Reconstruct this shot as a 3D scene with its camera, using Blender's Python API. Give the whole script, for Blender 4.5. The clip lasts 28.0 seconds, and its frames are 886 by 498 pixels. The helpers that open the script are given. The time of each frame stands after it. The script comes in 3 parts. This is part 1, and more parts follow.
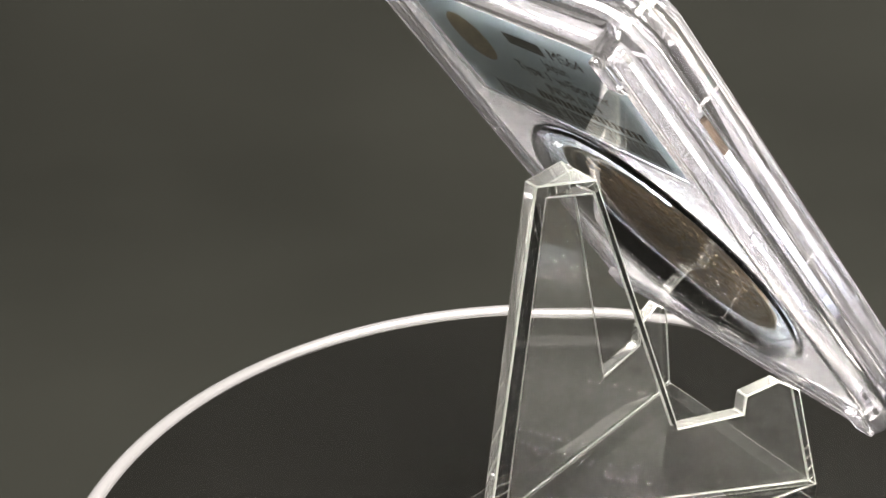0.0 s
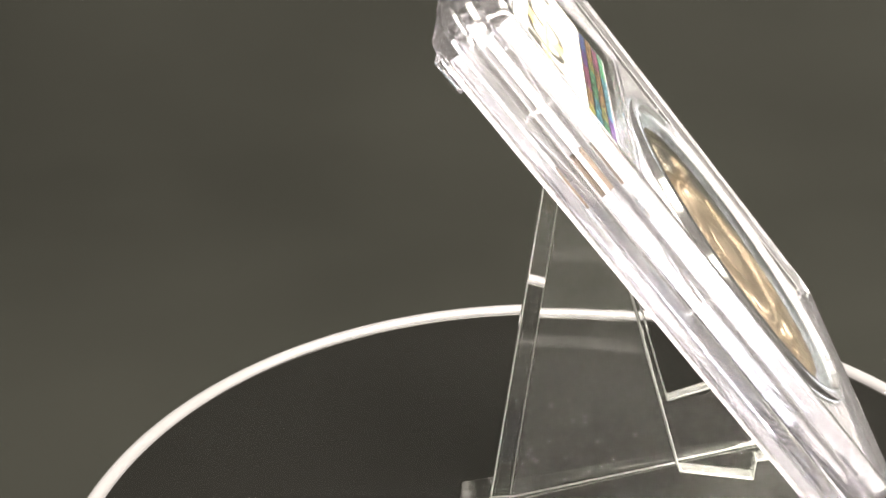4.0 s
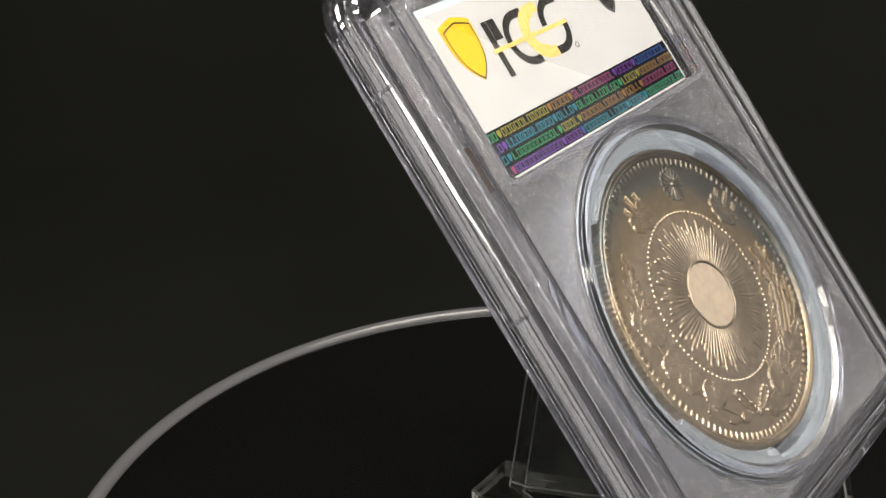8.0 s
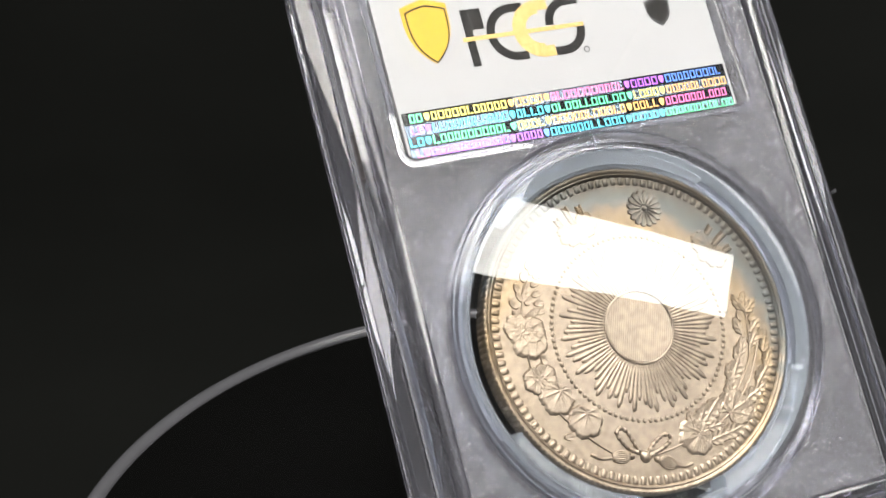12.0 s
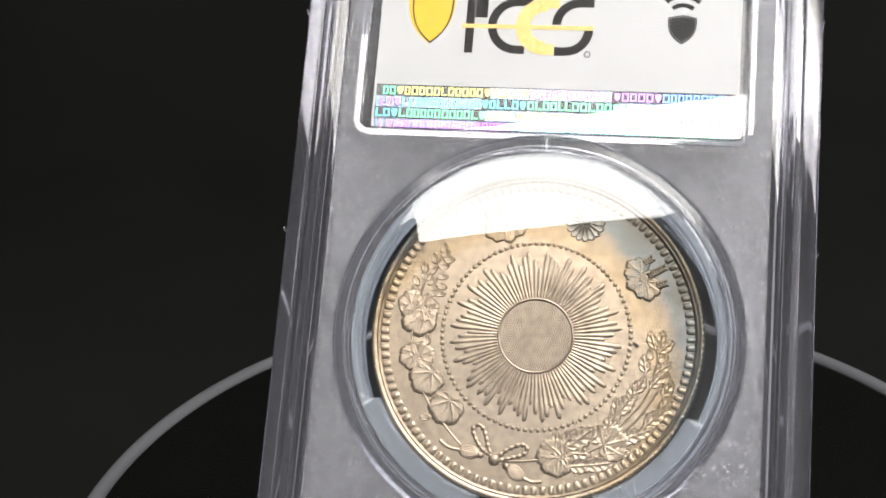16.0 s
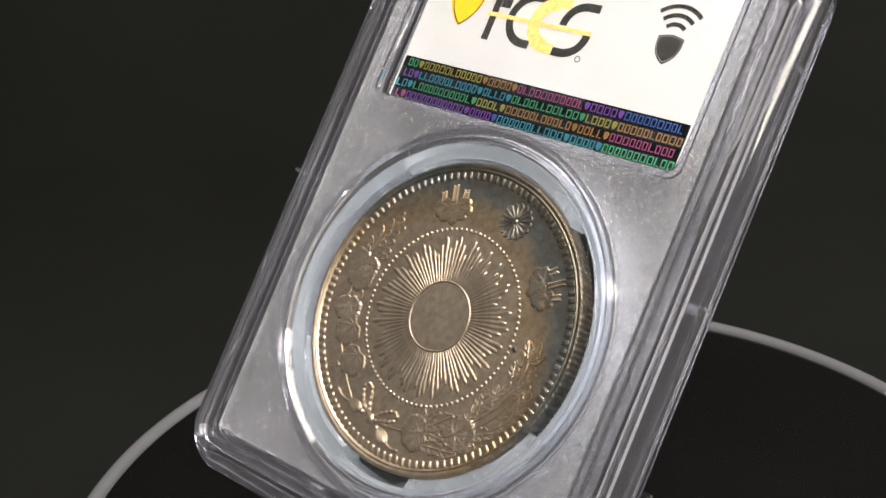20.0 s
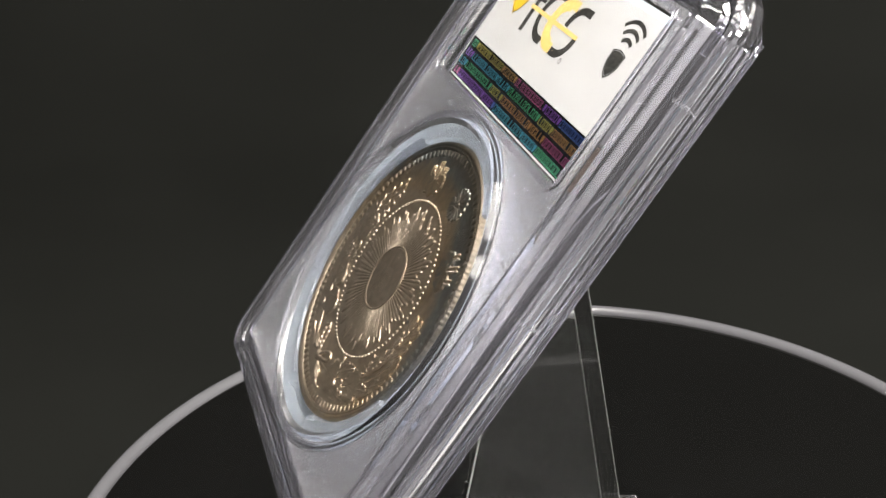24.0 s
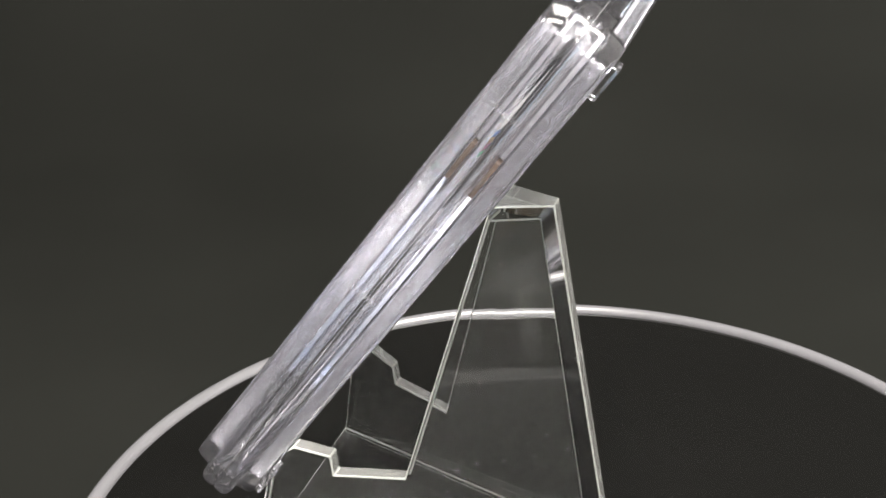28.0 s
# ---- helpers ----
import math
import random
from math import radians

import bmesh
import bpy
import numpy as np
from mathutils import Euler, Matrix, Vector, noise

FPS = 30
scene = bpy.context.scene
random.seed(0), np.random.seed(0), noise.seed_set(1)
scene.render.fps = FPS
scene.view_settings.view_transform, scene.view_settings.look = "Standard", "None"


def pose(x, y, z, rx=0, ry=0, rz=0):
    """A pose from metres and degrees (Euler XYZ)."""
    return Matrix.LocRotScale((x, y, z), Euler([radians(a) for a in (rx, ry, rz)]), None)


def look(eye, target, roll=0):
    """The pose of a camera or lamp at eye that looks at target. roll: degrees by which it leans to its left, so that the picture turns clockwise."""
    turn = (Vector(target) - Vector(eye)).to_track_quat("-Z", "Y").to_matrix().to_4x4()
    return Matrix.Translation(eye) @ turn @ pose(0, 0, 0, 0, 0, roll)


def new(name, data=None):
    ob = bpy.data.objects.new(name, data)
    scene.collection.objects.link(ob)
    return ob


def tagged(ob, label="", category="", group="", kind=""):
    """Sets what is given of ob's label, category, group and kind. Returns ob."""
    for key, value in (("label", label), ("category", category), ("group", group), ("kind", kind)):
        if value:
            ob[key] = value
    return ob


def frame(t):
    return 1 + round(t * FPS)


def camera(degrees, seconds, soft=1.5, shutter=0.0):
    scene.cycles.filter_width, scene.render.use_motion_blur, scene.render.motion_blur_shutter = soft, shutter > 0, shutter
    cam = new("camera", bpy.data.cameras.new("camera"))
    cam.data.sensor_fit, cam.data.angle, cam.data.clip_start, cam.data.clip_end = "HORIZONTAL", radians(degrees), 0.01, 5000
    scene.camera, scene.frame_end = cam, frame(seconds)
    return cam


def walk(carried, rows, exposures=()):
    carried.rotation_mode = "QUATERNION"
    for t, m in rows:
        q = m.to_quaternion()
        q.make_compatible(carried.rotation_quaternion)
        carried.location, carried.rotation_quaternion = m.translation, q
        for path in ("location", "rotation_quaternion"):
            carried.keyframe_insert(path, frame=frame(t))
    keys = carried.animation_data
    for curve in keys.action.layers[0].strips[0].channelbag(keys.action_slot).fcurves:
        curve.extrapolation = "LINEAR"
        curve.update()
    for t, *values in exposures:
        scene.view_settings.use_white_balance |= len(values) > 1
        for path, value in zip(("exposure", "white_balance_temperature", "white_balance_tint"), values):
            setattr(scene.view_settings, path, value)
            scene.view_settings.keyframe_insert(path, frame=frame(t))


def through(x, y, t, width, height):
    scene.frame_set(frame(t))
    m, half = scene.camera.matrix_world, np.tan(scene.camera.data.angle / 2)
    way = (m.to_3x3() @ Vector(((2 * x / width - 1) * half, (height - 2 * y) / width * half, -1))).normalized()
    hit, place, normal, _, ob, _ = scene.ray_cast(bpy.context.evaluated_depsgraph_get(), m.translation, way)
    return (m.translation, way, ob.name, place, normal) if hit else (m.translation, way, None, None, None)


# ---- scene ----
MM = 0.001
# ---- camera: it stands still and looks down on the turntable ----
cam = camera(36.26, 28.0)
eye = pose(0, -0.16205, 0.12129, 90 - 25.09, 0, 5.161) @ pose(0, 0, 0, 0, 0, -1.891)
walk(cam, [(0.0, eye), (28.0, eye)],
     exposures=[(0.0, 1.95, 7500, 8), (2.0, 2.2, 7700, 8), (4.5, 2.15, 7900, 8), (5.2, 1.85, 7900, 8), (6.0, 1.25, 7800, 8), (6.6, 0.95, 7600, 8), (7.1, -0.15, 7400, 8), (9.0, -0.65, 7200, 8), (11.0, -0.82, 6800, 8), (12.5, -0.75, 6700, 8),
                (14.0, -0.68, 6600, 8), (15.0, -0.62, 6600, 8), (16.5, -0.54, 6800, 8), (18.0, -0.2, 7000, 9), (21.0, 0.0, 7100, 9), (24.5, 0.58, 7000, 9), (28.0, 1.2, 7100, 9)])

# ---- world and light ----
world = bpy.data.worlds.new("room_air")
scene.world = world
world.use_nodes = True
world.node_tree.nodes["Background"].inputs[0].default_value = (0.75, 0.8, 0.9, 1)
world.node_tree.nodes["Background"].inputs[1].default_value = 0.12


def area_lamp(name, eye_at, target, sx, sy, watts, colour, roll=0):
    data = bpy.data.lights.new(name, "AREA")
    data.shape, data.size, data.size_y, data.energy, data.color = "RECTANGLE", sx, sy, watts, colour
    ob = new(name, data)
    ob.matrix_world = look(eye_at, target, roll)
    return ob


# the long strip of the light stand above the camera, and an unseen soft fill lamp added overhead
bar = area_lamp("light_bar", (0, 0, 1), (0, 0, 0), 0.655, 0.060, 2.2, (1.0, 0.99, 0.97))
bar.matrix_world = pose(0.177, -0.203, 0.40, 28, 0, 4.7)
area_lamp("ceiling_lamp", (0.17, -0.02, 0.93), (0.17, -0.02, 0.0), 0.5, 0.5, 9.0, (1.0, 1.0, 1.0))


# ---- materials ----
def nodes_of(mat):
    mat.use_nodes = True
    nt = mat.node_tree
    return nt, nt.nodes, nt.links, nt.nodes["Principled BSDF"]


def plain(name, colour, rough=0.5, metal=0.0, **more):
    mat = bpy.data.materials.new(name)
    nt, ns, ln, b = nodes_of(mat)
    b.inputs["Base Color"].default_value = (*colour, 1)
    b.inputs["Roughness"].default_value = rough
    b.inputs["Metallic"].default_value = metal
    for key, value in more.items():
        b.inputs[key.replace("_", " ")].default_value = value
    return mat


def noise_bump(mat, scale, strength, distance=0.0001, detail=3.0):
    nt, ns, ln, b = nodes_of(mat)
    tc = ns.new("ShaderNodeTexCoord")
    nz = ns.new("ShaderNodeTexNoise")
    nz.inputs["Scale"].default_value, nz.inputs["Detail"].default_value = scale, detail
    bp = ns.new("ShaderNodeBump")
    bp.inputs["Strength"].default_value, bp.inputs["Distance"].default_value = strength, distance
    ln.new(tc.outputs["Object"], nz.inputs["Vector"])
    ln.new(nz.outputs["Fac"], bp.inputs["Height"])
    ln.new(bp.outputs["Normal"], b.inputs["Normal"])
    return mat


def noise_colour(mat, scale, a, c, low=0.35, high=0.65, detail=4.0, socket="Base Color"):
    nt, ns, ln, b = nodes_of(mat)
    tc = ns.new("ShaderNodeTexCoord")
    nz = ns.new("ShaderNodeTexNoise")
    nz.inputs["Scale"].default_value, nz.inputs["Detail"].default_value = scale, detail
    rp = ns.new("ShaderNodeValToRGB")
    rp.color_ramp.elements[0].position, rp.color_ramp.elements[1].position = low, high
    rp.color_ramp.elements[0].color, rp.color_ramp.elements[1].color = (*a, 1), (*c, 1)
    ln.new(tc.outputs["Object"], nz.inputs["Vector"])
    ln.new(nz.outputs["Fac"], rp.inputs["Fac"])
    ln.new(rp.outputs["Color"], b.inputs[socket])
    return mat


def clear(name, colour, rough, ior):
    return plain(name, colour, rough, 0.0, Transmission_Weight=1.0, IOR=ior)


def hazy(name, colour, rough, ior, through):
    """Clear plastic with a little milkiness."""
    return plain(name, colour, rough, 0.0, Transmission_Weight=through, IOR=ior)


CLEAR = clear("clear_polystyrene", (0.985, 0.985, 0.995), 0.015, 1.55)
noise_colour(CLEAR, 90, (0.002,) * 3, (0.02,) * 3, 0.45, 0.75, socket="Roughness")
SHELL = hazy("shell_polystyrene", (0.94, 0.935, 1.0), 0.012, 1.55, 0.992)
noise_colour(SHELL, 90, (0.006,) * 3, (0.02,) * 3, 0.45, 0.75, socket="Roughness")
FROST = noise_bump(hazy("frosted_polystyrene", (0.91, 0.91, 0.97), 0.07, 1.55, 0.977), 4600, 1.0, 0.00022, 0.5)
noise_colour(FROST, 4600, (0.02,) * 3, (0.26,) * 3, 0.35, 0.65, detail=0.5, socket="Roughness")
GASKET = noise_bump(hazy("gasket_plastic", (0.8, 0.87, 0.96), 0.05, 1.45, 0.88), 420, 0.1, 0.0003)
ACRYLIC = hazy("stand_acrylic", (0.985, 0.99, 0.985), 0.005, 1.49, 0.993)
noise_colour(ACRYLIC, 60, (0.0,) * 3, (0.012,) * 3, 0.5, 0.8, socket="Roughness")
CUT_EDGE = noise_bump(hazy("cut_acrylic_edge", (0.93, 0.96, 0.93), 0.2, 1.49, 0.72), 900, 0.15, 0.0002)
# same acrylic made milky: haze in place of bright reflections and refractions
BRIGHT_FACE = hazy("bright_face_acrylic", (0.96, 0.97, 0.96), 0.06, 1.49, 0.86)
CHAMBER = hazy("chamber_plastic", (0.88, 0.89, 0.96), 0.1, 1.5, 0.972)
CARD = noise_bump(plain("white_card", (0.4, 0.4, 0.402), 0.6), 1800, 0.1, 0.00003)
GREY_CARD = noise_colour(plain("grey_card", (0.2, 0.2, 0.21), 0.7), 600, (0.17, 0.17, 0.18), (0.23, 0.23, 0.24))
BUFF = noise_colour(plain("brown_paper", (0.1, 0.06, 0.035), 0.7), 700, (0.035, 0.022, 0.012), (0.08, 0.05, 0.03))
CARD_BLUE = noise_colour(plain("blue_card", (0.4, 0.5, 0.6), 0.5), 60, (0.33, 0.45, 0.55), (0.48, 0.58, 0.66))
INK = noise_colour(plain("black_ink", (0.03, 0.03, 0.03), 0.7, Specular_IOR_Level=0.15), 2500, (0.01,) * 3, (0.035, 0.033, 0.03))
YELLOW = noise_colour(plain("yellow_ink", (0.58, 0.35, 0.006), 0.5), 900, (0.55, 0.33, 0.004), (0.61, 0.38, 0.008))
GOLD_INK = noise_colour(plain("gold_ink", (0.6, 0.4, 0.11), 0.5), 2000, (0.55, 0.34, 0.07), (0.68, 0.48, 0.18))
SEAL_INK = noise_colour(plain("dull_gold_print", (0.2, 0.15, 0.08), 0.5), 900, (0.13, 0.1, 0.05), (0.28, 0.22, 0.12))
BLACK_GLASS = plain("black_mirror_acrylic", (0.0055, 0.0055, 0.0053), 0.03, IOR=1.5)
noise_colour(BLACK_GLASS, 14, (0.03,) * 3, (0.055,) * 3, 0.3, 0.8, detail=2.0, socket="Roughness")
RIM = noise_bump(plain("pale_rim", (0.145, 0.143, 0.155), 0.25, 0.0, Coat_Weight=0.7, Coat_Roughness=0.06), 300, 0.05, 0.0002)
DARK_PLASTIC = plain("dark_plastic", (0.02, 0.02, 0.02), 0.4)
CLOTH = noise_colour(plain("black_paper", (0.008, 0.008, 0.007), 0.8, Specular_IOR_Level=0.12), 7, (0.0070, 0.0074, 0.0064), (0.0100, 0.0105, 0.0092))
# unseen surroundings: greys chosen for how much light each side bounces back
BOUNCE_DARK = noise_colour(plain("bounce_dark", (0.13, 0.13, 0.135), 0.8), 3, (0.115, 0.115, 0.12), (0.145, 0.145, 0.15))
BOUNCE_GREY = noise_colour(plain("bounce_grey", (0.66, 0.66, 0.66), 0.8), 3, (0.63, 0.63, 0.64), (0.69, 0.69, 0.7))
BOUNCE_WHITE = noise_colour(plain("bounce_white", (0.75, 0.75, 0.75), 0.8), 3, (0.80, 0.80, 0.83), (0.85, 0.85, 0.88))


def coin_metal(name, relief):
    """Old silver: grey-gold, with a dark blue-green and brown tone towards one side of the rim."""
    mat = bpy.data.materials.new(name)
    nt, ns, ln, b = nodes_of(mat)
    b.inputs["Metallic"].default_value = 1.0
    b.inputs["Roughness"].default_value = 0.4 if relief else 0.42
    tc = ns.new("ShaderNodeTexCoord")
    sep = ns.new("ShaderNodeSeparateXYZ")
    ln.new(tc.outputs["Object"], sep.inputs[0])

    def maths(op, a, c):
        n = ns.new("ShaderNodeMath")
        n.operation = op
        for k, v in enumerate((a, c)):
            if isinstance(v, (int, float)):
                n.inputs[k].default_value = v
            else:
                ln.new(v, n.inputs[k])
        return n.outputs[0]

    nz = ns.new("ShaderNodeTexNoise")
    nz.inputs["Scale"].default_value, nz.inputs["Detail"].default_value, nz.inputs["Roughness"].default_value = 230, 9, 0.72
    ln.new(tc.outputs["Object"], nz.inputs["Vector"])
    # distance from a point low on the face, so that the tone lies in a crescent round the upper rim
    dx = maths("MULTIPLY", maths("SUBTRACT", sep.outputs[0], -0.0009), 1000)
    dy = maths("MULTIPLY", maths("SUBTRACT", sep.outputs[1], -0.0056), 1000)
    r = maths("SQRT", maths("ADD", maths("MULTIPLY", dx, dx), maths("MULTIPLY", dy, dy)), 0)
    own = maths("DIVIDE", r, 28.0)
    if relief:
        # a relief piece takes its tone from its place on the coin
        at = ns.new("ShaderNodeAttribute")
        at.attribute_type, at.attribute_name = "OBJECT", "tone"
        own = at.outputs["Fac"]
    f = maths("ADD", own, maths("MULTIPLY", maths("SUBTRACT", nz.outputs["Fac"], 0.5), 0.3))
    rp = ns.new("ShaderNodeValToRGB")
    ln.new(f, rp.inputs["Fac"])
    el = rp.color_ramp.elements
    el[0].position, el[0].color = 0.0, (0.43, 0.36, 0.29, 1)
    el[1].position, el[1].color = 0.56, (0.43, 0.348, 0.262, 1)
    for at, c in ((0.63, (0.38, 0.285, 0.18, 1)), (0.69, (0.28, 0.225, 0.165, 1)), (0.75, (0.165, 0.175, 0.17, 1)), (0.81, (0.135, 0.125, 0.105, 1)), (0.89, (0.155, 0.125, 0.09, 1))):
        e = el.new(at)
        e.color = c
    dirt = ns.new("ShaderNodeTexNoise")
    dirt.inputs["Scale"].default_value, dirt.inputs["Detail"].default_value, dirt.inputs["Roughness"].default_value = 1100, 7, 0.7
    ln.new(tc.outputs["Object"], dirt.inputs["Vector"])
    shade = ns.new("ShaderNodeMapRange")
    shade.inputs["From Min"].default_value, shade.inputs["From Max"].default_value = 0.3, 0.6
    shade.inputs["To Min"].default_value, shade.inputs["To Max"].default_value = 0.62, 1.08
    ln.new(dirt.outputs["Fac"], shade.inputs["Value"])
    worn = ns.new("ShaderNodeVectorMath")
    worn.operation = "SCALE"
    ln.new(rp.outputs["Color"], worn.inputs[0])
    ln.new(shade.outputs["Result"], worn.inputs["Scale"])
    ln.new(worn.outputs["Vector"], b.inputs["Base Color"])
    fine = ns.new("ShaderNodeTexNoise")
    fine.inputs["Scale"].default_value, fine.inputs["Detail"].default_value = 1400, 4
    ln.new(tc.outputs["Object"], fine.inputs["Vector"])
    grain = ns.new("ShaderNodeTexNoise")
    grain.inputs["Scale"].default_value, grain.inputs["Detail"].default_value = 5200, 2
    ln.new(tc.outputs["Object"], grain.inputs["Vector"])
    bp = ns.new("ShaderNodeBump")
    bp.inputs["Strength"].default_value, bp.inputs["Distance"].default_value = 0.24, 0.0001
    ln.new(maths("ADD", fine.outputs["Fac"], maths("MULTIPLY", grain.outputs["Fac"], 1.1)), bp.inputs["Height"])
    ln.new(bp.outputs["Normal"], b.inputs["Normal"])
    return mat


SILVER = coin_metal("toned_silver", False)
RELIEF = coin_metal("toned_silver_relief", True)


def foil(name, base, low, high, rough, metal=1.0):
    """Holographic foil: a thin film whose thickness changes from place to place."""
    mat = plain(name, base, rough, metal)
    nt, ns, ln, b = nodes_of(mat)
    tc = ns.new("ShaderNodeTexCoord")
    mp = ns.new("ShaderNodeMapping")
    mp.inputs["Scale"].default_value = (70, 160, 1)
    nz = ns.new("ShaderNodeTexNoise")
    nz.inputs["Scale"].default_value, nz.inputs["Detail"].default_value = 1.0, 1.0
    mr = ns.new("ShaderNodeMapRange")
    mr.inputs["From Min"].default_value, mr.inputs["From Max"].default_value = 0.25, 0.75
    mr.inputs["To Min"].default_value, mr.inputs["To Max"].default_value = low, high
    ln.new(tc.outputs["Object"], mp.inputs["Vector"])
    ln.new(mp.outputs["Vector"], nz.inputs["Vector"])
    ln.new(nz.outputs["Fac"], mr.inputs["Value"])
    ln.new(mr.outputs["Result"], b.inputs["Thin Film Thickness"])
    b.inputs["Thin Film IOR"].default_value = 1.9
    return mat


FOIL = plain("dark_foil", (0.004, 0.004, 0.005), 0.12, 0.0, IOR=1.5)
FOIL_TILE = foil("grey_foil", (0.16, 0.2, 0.25), 200, 420, 0.25, 1.0)
FOIL_MARKS = [foil("rainbow_foil_" + n, tuple(min(1.0, 1.25 * q + 0.03) for q in c), lo, hi, 0.31, 1.0) for n, c, lo, hi in (
    ("violet", (0.42, 0.14, 0.85), 220, 380), ("blue", (0.1, 0.25, 0.95), 250, 420), ("cyan", (0.08, 0.6, 0.85), 260, 420), ("green", (0.12, 0.75, 0.35), 300, 520),
    ("yellow", (0.8, 0.7, 0.15), 280, 480), ("orange", (0.85, 0.4, 0.12), 300, 500), ("rose", (0.85, 0.16, 0.4), 350, 600))]


# ---- mesh helpers ----
def obj(name, bm, mat, smooth=True, angle=30):
    me = bpy.data.meshes.new(name)
    bmesh.ops.recalc_face_normals(bm, faces=bm.faces[:])
    bm.to_mesh(me)
    bm.free()
    me.materials.append(mat)
    if smooth:
        me.shade_smooth()
        me.set_sharp_from_angle(angle=radians(angle))
    return new(name, me)


def part(name, bm, mat, parent, label="", at=None, smooth=True, angle=24):
    ob = obj(name, bm, mat, smooth, angle)
    ob.parent = parent
    if at is not None:
        ob.matrix_basis = at
    if label:
        ob["label"] = label
    return ob


def shared(name, mesh, parent, at):
    ob = new(name, mesh)
    ob.parent = parent
    ob.matrix_basis = at
    return ob


def thing(name, m, label, category, kind="", group=""):
    return_ob = new(name)
    return_ob.empty_display_size = 0.01
    return_ob.matrix_world = m
    return tagged(return_ob, label, category, group, kind)


def lathe(profile, seg=128, closed=True):
    """profile: (radius, height) in mm; spun round z."""
    bm = bmesh.new()
    rings = []
    for r, z in profile:
        if r < 1e-6:
            rings.append([bm.verts.new((0, 0, z * MM))])
        else:
            rings.append([bm.verts.new((r * MM * math.cos(2 * math.pi * k / seg), r * MM * math.sin(2 * math.pi * k / seg), z * MM)) for k in range(seg)])
    pairs = list(zip(rings, rings[1:] + rings[:1])) if closed else list(zip(rings, rings[1:]))
    for a, b in pairs:
        for k in range(seg):
            j = (k + 1) % seg
            if len(a) == 1 and len(b) == 1:
                continue
            if len(a) == 1:
                bm.faces.new((a[0], b[k], b[j]))
            elif len(b) == 1:
                bm.faces.new((a[k], b[0], a[j]))
            else:
                bm.faces.new((a[k], b[k], b[j], a[j]))
    return bm


def rounded(u0, u1, v0, v1, r, k=8):
    """The outline of a rounded rectangle, in mm."""
    out = []
    for cu, cv, start in ((u1 - r, v1 - r, 0), (u0 + r, v1 - r, 90), (u0 + r, v0 + r, 180), (u1 - r, v0 + r, 270)):
        for i in range(k + 1):
            a = radians(start + 90 * i / k)
            out.append((cu + r * math.cos(a), cv + r * math.sin(a)))
    return out


def frame_ring(profile, u0, u1, v0, v1, r):
    """A closed profile of (inset, height) led round a rounded rectangle."""
    bm = bmesh.new()
    loops = [[bm.verts.new((u * MM, v * MM, n * MM)) for u, v in rounded(u0 + d, u1 - d, v0 + d, v1 - d, max(r - d, 0.6), 14)] for d, n in profile]
    for a, b in zip(loops, loops[1:] + loops[:1]):
        for k in range(len(a)):
            j = (k + 1) % len(a)
            bm.faces.new((a[k], b[k], b[j], a[j]))
    return bm


def plate(outlines, n0, n1, bevel=0.0):
    """A flat plate from n0 to n1 (mm) with an outer outline and holes."""
    bm = bmesh.new()
    edges = []
    for loop in outlines:
        vs = [bm.verts.new((x * MM, y * MM, n0 * MM)) for x, y in loop]
        edges += [bm.edges.new((a, b)) for a, b in zip(vs, vs[1:] + vs[:1])]
    bmesh.ops.triangle_fill(bm, use_beauty=True, edges=edges)
    faces = bm.faces[:]
    made = bmesh.ops.extrude_face_region(bm, geom=faces)
    bmesh.ops.translate(bm, verts=[g for g in made["geom"] if isinstance(g, bmesh.types.BMVert)], vec=(0, 0, (n1 - n0) * MM))
    return bm


def circle(r, seg=96, cu=0.0, cv=0.0):
    return [(cu + r * math.cos(2 * math.pi * k / seg), cv + r * math.sin(2 * math.pi * k / seg)) for k in range(seg)]


def box(x0, x1, y0, y1, z0, z1, bevel=0.0):
    bm = bmesh.new()
    bmesh.ops.create_cube(bm, size=1, matrix=Matrix.LocRotScale(((x0 + x1) / 2, (y0 + y1) / 2, (z0 + z1) / 2), None, (x1 - x0, y1 - y0, z1 - z0)))
    if bevel:
        bmesh.ops.bevel(bm, geom=bm.edges[:], offset=bevel, segments=2, affect="EDGES", profile=0.5)
    return bm


